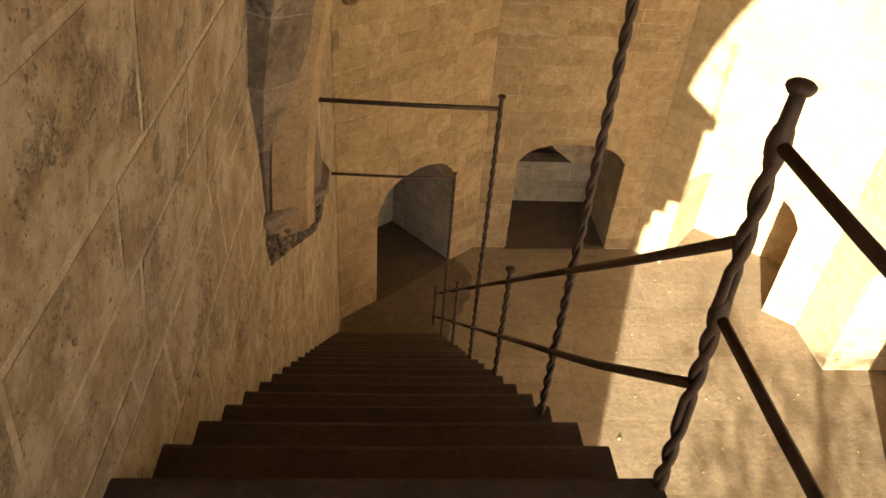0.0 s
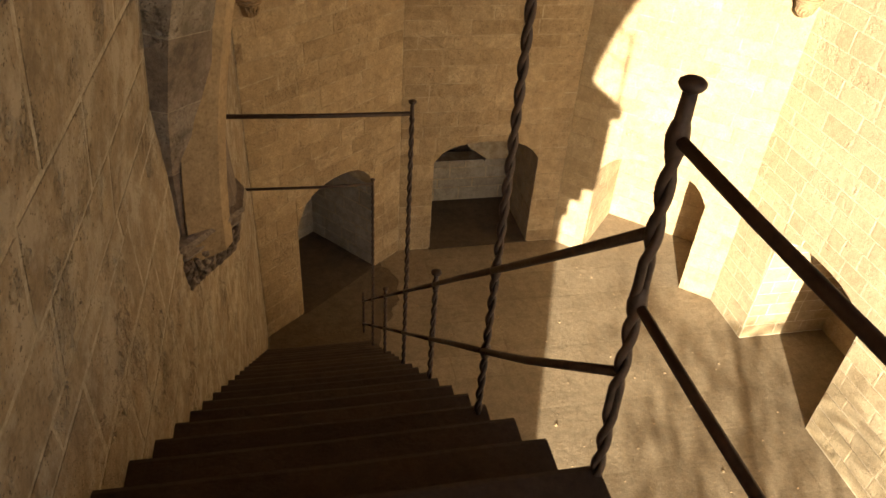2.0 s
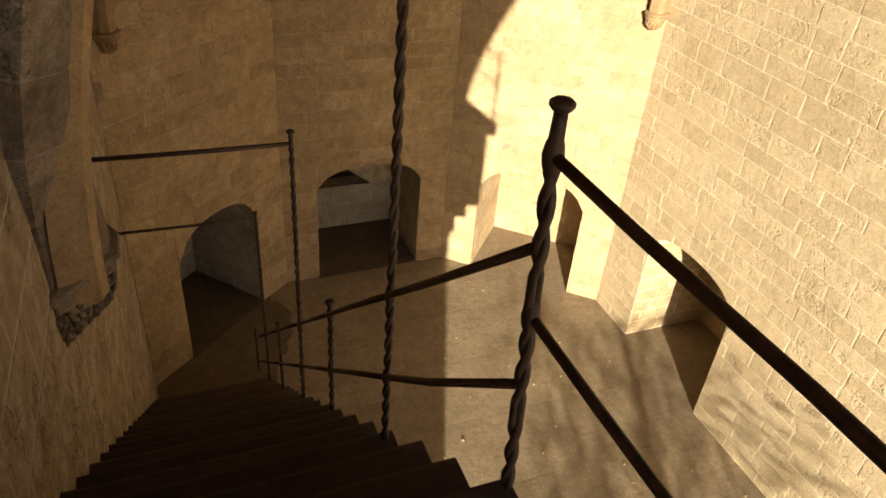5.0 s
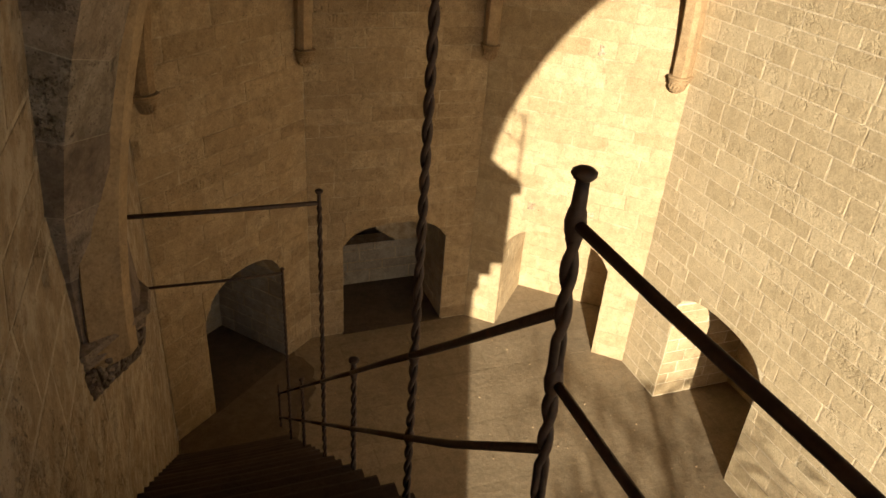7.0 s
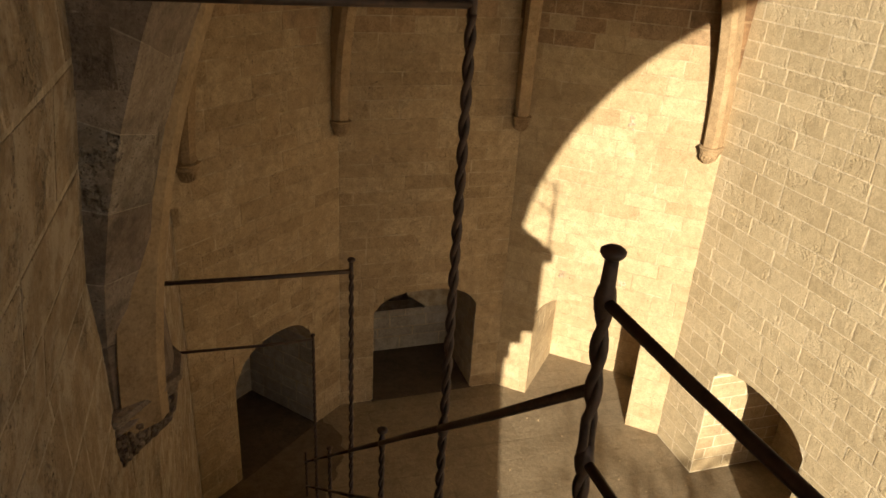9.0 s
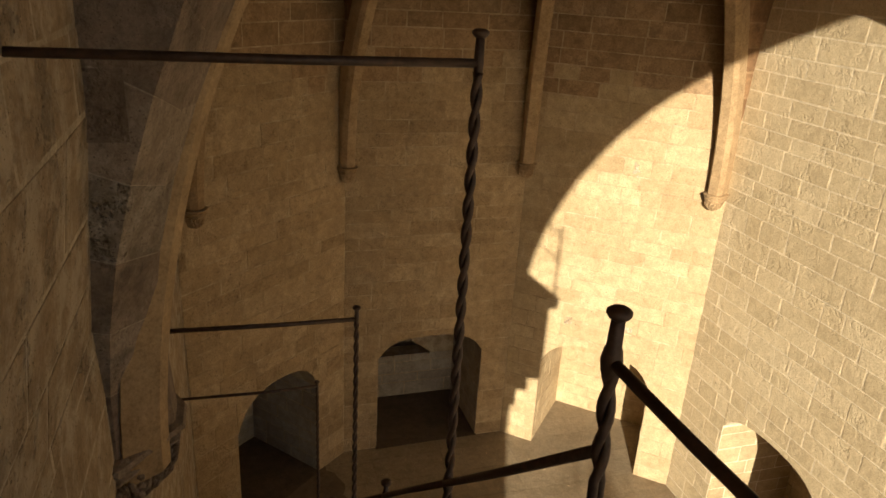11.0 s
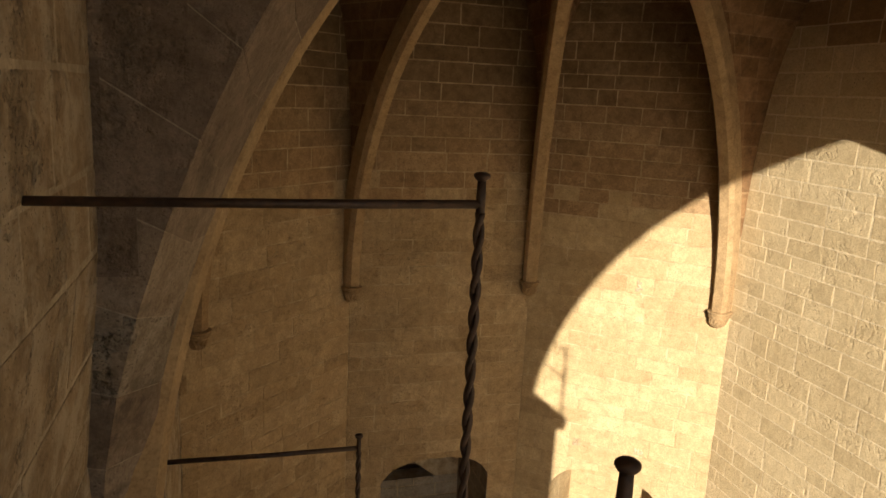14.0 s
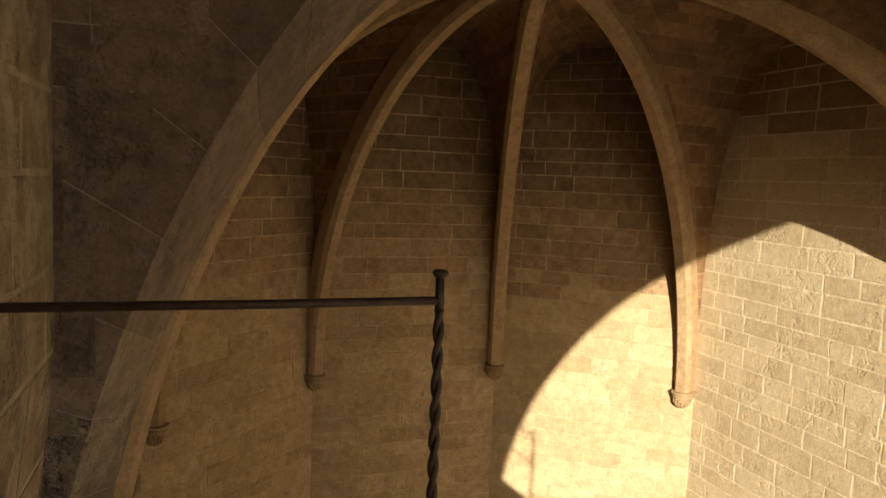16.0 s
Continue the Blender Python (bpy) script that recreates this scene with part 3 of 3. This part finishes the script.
def twisted(bm, x, y, z0, z1, r=0.0165, turn=0.25, plain=(), lean=0.0):
    """Two round iron strands wound about each other; plain stretches stay straight."""
    n = max(12, int((z1 - z0) / 0.0125))
    ang, course = 0.4, []
    for i in range(n + 1):
        z = z0 + (z1 - z0) * i / n
        if not any(a <= z - z0 <= b for a, b in plain):
            ang += 2 * math.pi * (z1 - z0) / n / turn
        course.append((ang, x + lean * (1 - i / n), z))
    for half in (0.0, math.pi):
        loops = []
        for ang, cx, z in course:
            ca, sa = math.cos(ang + half), math.sin(ang + half)
            loop = []
            for k in range(10):
                t = 2 * math.pi * k / 10
                # flattened a little where the strands press together
                u, w = 0.58 * r + 0.66 * r * math.cos(t), 0.74 * r * math.sin(t)
                loop.append((cx + u * ca - w * sa, y + u * sa + w * ca, z))
            loops.append(loop)
        add_loft(bm, loops)


def knob(bm, x, y, z, r):
    add_loft(bm, [[(x + q * r * math.cos(k * math.pi / 7), y + q * r * math.sin(k * math.pi / 7), z + h * r) for k in range(14)]
                  for q, h in ((0.45, -0.6), (0.8, -0.35), (1.0, -0.05), (0.98, 0.2), (0.7, 0.42), (0.25, 0.5))])


railing = new("stair_railing")
tagged(railing, "dark wrought iron railing with twisted posts on the stairs", "railing")
PX = 1.3
POSTS = [("A", -0.008, 1.2, 0.0275), ("B", 0.981, 1.655, 0.027), ("E", 2.06, -0.905, 0.032), ("C", 3.125, -0.32, 0.028), ("F", 4.373, -2.97, 0.03), ("D", 5.589, -2.42, 0.028), ("G", 6.897, -5.17, 0.02), ("H", -2.15, 1.19, 0.034)]
for name, y, top, kr in POSTS:
    bm = bmesh.new()
    z0 = base_z(y) - 0.02
    thick = 0.0172 if name in "AH" else 0.016
    twisted(bm, PX, y, z0, top - 0.13, thick, 0.215 if name in "AH" else 0.185, ((0.3, 0.38), (0.72, 0.8)) if name in "AH" else (), 0.045 if name == "A" else 0.0)
    tube(bm, [(PX, y, top - 0.16), (PX, y, top - 0.1), (PX, y, top - 0.02)], [thick * 0.8, thick, thick * 0.85], 10)
    knob(bm, PX, y, top - 0.012, kr)
    heights = (1.077, 0.645) if name in "AH" else (0.837 - 0.896 * y, 0.39 - 0.896 * y)
    for h in heights:
        lean = 0.045 * (1 - h / 1.07) if name == "A" else 0.0
        add_loft(bm, [[(PX + lean + q * math.cos(k * math.pi / 5), y + q * math.sin(k * math.pi / 5), h + d) for k in range(10)] for q, d in ((0.011, -0.05), (0.02, -0.028), (0.0245, 0.0), (0.02, 0.028), (0.011, 0.05))])
    part("post", bm, IRON, railing, smooth=True)
RAIL1, RAIL2 = (0.845, 0.837), (0.409, 0.39)
stops = [0.0, 0.981, 2.06, 3.125, 4.373, 5.589, 6.897]
for first, rest in (RAIL1, RAIL2):
    for a, b in zip(stops, stops[1:]):
        bm = bmesh.new()
        za, zb = (first if a == 0 else rest - 0.896 * a), rest - 0.896 * b
        mid = 0.004 if a else -0.006
        tube(bm, [(PX - 0.012 if a else PX + 0.045 * (1 - za / 1.07), a, za), (PX - 0.014, (a + b) / 2, (za + zb) / 2 + mid), (PX - 0.012, b, zb)], 0.0146, 10)
        part("rail", bm, IRON, railing, smooth=True)
for z in (1.077, 0.645):
    bm = bmesh.new()
    lean = 0.05 * (1 - z / 1.07)
    tube(bm, [(PX + lean, 0.0, z), (PX + 0.006 + lean * 0.8, -0.3, z - 0.002), (PX + 0.022 + lean * 0.4, -0.7, z - 0.003), (PX + 0.02, -1.4, z + 0.003), (PX + 0.0, -2.17, z)], 0.0132, 12)
    part("rail", bm, IRON, railing, smooth=True)
for y, z, end in ((0.981, 1.553, 1.556), (3.13, -0.42, -0.396), (5.589, -2.482, -2.478)):
    bm = bmesh.new()
    tube(bm, [(PX, y, z), (0.75, y, (z + end) / 2 - 0.003 * y), (-0.25, y, end)], 0.0142 if y < 2 else 0.016, 10)
    part("tie_bar", bm, IRON, railing, smooth=True)

# ---- corbels ----
def corbel(center, way, scale, name="corbel"):
    """A small corbel: a cap of three rolls over a tapering block with a few carved leaves."""
    thing = new(name)
    thing.matrix_basis = Matrix.Translation(center) @ Matrix.Rotation(math.atan2(way.y, way.x), 4, "Z") @ Matrix.Scale(scale, 4)
    half = [(-1.2, -1.0), (0.25, -1.0), (0.8, -0.75), (1.0, -0.3), (1.0, 0.3), (0.8, 0.75), (0.25, 1.0), (-1.2, 1.0)]

    def ring(s, z):
        return [(x * s if x > 0 else x, y * s, z) for x, y in half]

    rolls = [(0.86, -0.62), (0.98, -0.56), (1.0, -0.46), (0.9, -0.4), (0.9, -0.36), (1.06, -0.3), (1.08, -0.18), (0.96, -0.12), (0.96, -0.08), (1.15, -0.02), (1.2, 0.14), (1.05, 0.22)]
    bm = bmesh.new()
    add_loft(bm, [ring(q, z) for q, z in rolls])
    part("cap", bm, RIB, thing)
    bm = bmesh.new()
    add_loft(bm, [ring(q, z) for q, z in ((0.25, -1.75), (0.5, -1.6), (0.66, -1.2), (0.76, -0.9), (0.84, -0.6))])
    part("block", bm, RIB, thing)
    for k in range(7):
        a = -1.3 + 2.6 * k / 6
        bm = bmesh.new()
        path = []
        for i in range(8):
            t = i / 7
            rad = 0.62 + 0.22 * t + 0.1 * math.sin(3 * t)
            path.append((rad * math.cos(a + 0.12 * math.sin(5 * t + k)) * 0.95, rad * math.sin(a + 0.12 * math.sin(5 * t + k)), -1.45 + 0.8 * t))
        tube(bm, path, [0.05 + 0.11 * math.sin(math.pi * (0.1 + 0.8 * i / 7)) * (0.75 + 0.3 * math.sin(2.1 * i + k)) for i in range(8)], 6)
        part("carved_leaf", bm, RIB, thing)
    return thing


for foot in FEET[1:5]:
    way = (KEY.xy - foot).normalized()
    c = corbel(Vector((foot.x, foot.y, SPRING + 0.02)) - Vector((way.x, way.y, 0)) * 0.02, way, 0.125)
    tagged(c, "small carved limestone corbel under a vault rib", "corbel", group="rib corbels")


def arch_corbel(mirror):
    """The long carved corbel under the transverse arch, against the wall."""
    thing = new("corbel")
    thing.location = (0, 0, -0.1)
    fx = (lambda x: 7.32 - x) if mirror else (lambda x: x)
    plan = [(-0.2, 2.28), (-0.12, 2.3), (0.12, 2.64), (0.12, 2.84), (0.0, 3.1), (-0.2, 3.11)]
    cx, cy = -0.14, 2.7

    def ring(s, z):
        return [(fx(cx + (x - cx) * s), cy + (y - cy) * (0.5 + 0.5 * s), z) for x, y in plan]

    bm = bmesh.new()
    add_loft(bm, [ring(q, z) for q, z in ((1.06, -0.645), (1.28, -0.66), (1.32, -0.69), (1.2, -0.715), (1.06, -0.725), (1.06, -0.745), (1.18, -0.76), (1.12, -0.785), (0.9, -0.8))])
    part("cap", bm, GREY, thing)
    bm = bmesh.new()
    add_loft(bm, [ring(q, z) for q, z in ((0.84, -0.78), (0.78, -0.9), (0.66, -1.0), (0.36, -1.09))])
    part("block", bm, GREY, thing)
    r = random.Random(23)
    n = 22
    for k in range(n):
        t = k / (n - 1) * 3.0
        i = min(2, int(t))
        seg = [(-0.15, 2.29), plan[1], plan[2], plan[3]]
        (x0, y0), (x1, y1) = seg[i], seg[i + 1]
        x, y = x0 + (x1 - x0) * (t - i), y0 + (y1 - y0) * (t - i)
        for row, (z, pull) in enumerate(((-0.82, 1.05), (-0.9, 1.0), (-0.985, 0.88))):
            bm = bmesh.new()
            path, sway = [], r.uniform(-1.5, 1.5)
            for j in range(9):
                f = j / 8
                curl = 0.022 * math.sin(3.0 * f)
                px = cx + (x - cx) * (pull - 0.12 * (1 - f)) + curl
                py = cy + (y - cy) * (0.5 + 0.5 * pull) + 0.022 * math.sin(4.5 * f + sway) + row * 0.02 - curl * 0.6
                path.append((fx(px), py, z - 0.06 + 0.11 * f - 0.05 * max(0, f - 0.65) * 2))
            tube(bm, path, [(0.004 + 0.02 * math.sin(math.pi * (0.12 + 0.8 * j / 8))) * (0.65 + 0.45 * abs(math.sin(2.2 * j + k))) for j in range(9)], 6)
            part("carved_leaf", bm, GREY, thing)
    return thing


for mirror in (False, True):
    tagged(arch_corbel(mirror), "weathered grey corbel with carved leaves below the arch", "corbel", group="arch corbels")

# ---- tree outside ----
def tree(x, y, seed):
    r = random.Random(seed)
    thing = new("tree")
    tagged(thing, "slender tree with sparse drooping leaves outside the arch", "tree")
    bm = bmesh.new()
    tube(bm, [(x, y, FLOOR - 0.1), (x + 0.1, y + 0.05, FLOOR + 1.8), (x + 0.05, y, FLOOR + 3.4), (x + 0.2, y, FLOOR + 5.0)], [0.12, 0.1, 0.085, 0.05], 9)
    part("trunk", bm, BARK, thing)
    tips = []
    for k in range(11):
        a, z = k * 2.4, FLOOR + 2.9 + 0.17 * k
        end = Vector((x + 1.4 * math.cos(a), y + 1.4 * math.sin(a), z + r.uniform(0.2, 0.8)))
        bm = bmesh.new()
        tube(bm, [(x + 0.1, y, z), Vector((x, y, z + 0.2)).lerp(end, 0.55), end], [0.035, 0.022, 0.01], 6)
        part("limb", bm, BARK, thing)
        tips.append(end)
    verts, faces = [], []
    for tip in tips:
        for k in range(150):
            c = tip + Vector((r.gauss(0, 0.38), r.gauss(0, 0.38), r.gauss(-0.1, 0.3)))
            w = Vector((r.uniform(-1, 1), r.uniform(-1, 1), r.uniform(-1.2, 0.1))).normalized()
            s = w.orthogonal().normalized() * r.uniform(0.02, 0.035)
            ln = r.uniform(0.1, 0.22)
            b = len(verts)
            verts += [c, c + w * ln * 0.5 + s, c + w * ln, c + w * ln * 0.5 - s, c + w * ln * 0.5 + w.cross(s) * 0.3]
            faces += [(b, b + 1, b + 4), (b + 1, b + 2, b + 4), (b + 2, b + 3, b + 4), (b + 3, b, b + 4)]
    tagged(mesh_object("crown", verts, faces, LEAF, thing), kind="stuff")


tree(0.45, -10.5, 5)

# ---- stones of the walls and slabs of the floor ----
NEAR = [(0, 3, 0, 9), (0, 3, 0, 9), (0, 3, 0, 9), (0, 4.6, 0, 6.2)]
for k, (wall, a, u_way, out, length, back, op) in enumerate(WALLS):
    lay_stones(wall, (a.x, a.y, FLOOR), u_way, (0, 0, 1), length, TOP - FLOOR - 0.3, (STONE, STONE, FINE, COARSE_LIT)[k], [op], near=NEAR[k], seed=11 + k,
               gap=0.0105 if k == 3 else 0.0068, relief=0.32 if k == 3 else 1.0, upper=(RUDDY_SHADE, 8.5 if k == 3 else 6.3, 0.75))
    z = Vector((0, 0, 1))
    o = Vector((a.x, a.y, FLOOR))
    # jambs and back of the niche
    lay_stones(wall, o + u_way * op[0], out, z, WALL, op[2] - 0.02, FINE if k > 1 else NICHE, seed=31 + k)
    lay_stones(wall, o + u_way * op[1] + out * WALL, -out, z, WALL, op[2] - 0.02, FINE if k > 1 else NICHE, seed=41 + k)
    lay_stones(back, o + u_way * (op[0] - 0.3) + out * WALL, u_way, z, op[1] - op[0] + 0.6, 0.9 if k == 1 else 2.3, NICHE if k < 2 else FINE, seed=51 + k, near=(0, 3, 0, 3))

y_end = CORNERS[0].y - 0.02
for k, ((z0, x0), (z1, x1)) in enumerate(zip(PROFILE, PROFILE[1:])):
    up = Vector((x1 - x0, 0, z1 - z0))
    lay_stones(wall_left, (x0, BACK, z0), (0, 1, 0), up, y_end - BACK, up.length, ROUGH, course=(0.3, 0.42), width=(0.55, 1.15), proud=0.002,
               near=(2.6, 7.4, 0, 9) if k else (3.5, 10.8, 2, 9), seed=71 + k, gap=0.0098, most=110, relief=0.55)
lay_stones(floor, (0.0, -3.5, FLOOR - 0.012), (1, 0, 0), (0, 1, 0), 8.9, 14.6, PAVING, course=(0.4, 0.75), width=(0.45, 1.3), proud=0.0004, near=(1.3, 7.4, 5.5, 12.6), seed=91, piece="slab", gap=0.0022, relief=0.2)

# grit and chips of stone lying on the paving
r = random.Random(17)
verts, faces = [], []
for k in range(260):
    x, y = r.uniform(1.6, 7.0), r.uniform(-1, 8.6)
    if x + y > 13.6:
        continue
    s = r.uniform(0.006, 0.019) * (1.7 if r.random() < 0.06 else 1)
    b = len(verts)
    a = r.uniform(0, 3)
    for i in range(5):
        verts.append((x + s * r.uniform(0.7, 1.3) * math.cos(a + i * 1.257), y + s * r.uniform(0.7, 1.3) * math.sin(a + i * 1.257), FLOOR - 0.004))
    verts.append((x + s * 0.2, y, FLOOR + s * r.uniform(0.6, 1.0)))
    faces += [(b + i, b + (i + 1) % 5, b + 5) for i in range(5)]
tagged(mesh_object("stone_chips", verts, faces, STONE), "pale stone chips and grit scattered on the paving", "gravel", kind="stuff")

# broken faces of single blocks: shallow ragged scars
r = random.Random(29)
wall3, a3, u3, out3 = WALLS[2][:4]
for u, z, w, h in ((1.72, -0.75, 0.07, 0.13), (0.98, -3.45, 0.05, 0.05), (1.95, -3.35, 0.06, 0.05)):
    verts, faces = [], []
    for k in range(14):
        cu, cz, q = u + r.uniform(-w, w), z + r.uniform(-h, h), r.uniform(0.012, 0.028)
        b0 = len(verts)
        for i in range(6):
            e = i * math.pi / 3 + r.uniform(-0.3, 0.3)
            p = Vector((a3.x, a3.y, 0)) + u3 * (cu + q * r.uniform(0.6, 1.3) * math.cos(e)) - out3 * 0.006
            verts.append((p.x, p.y, cz + q * r.uniform(0.6, 1.5) * math.sin(e)))
        p = Vector((a3.x, a3.y, 0)) + u3 * (cu + r.uniform(-0.005, 0.005)) - out3 * (0.014 + r.uniform(0, 0.012))
        verts.append((p.x, p.y, cz))
        faces += [(b0 + (i + 1) % 6, b0 + i, b0 + 6) for i in range(6)]
    mesh_object("broken_face", verts, faces, ROUGH, wall3)
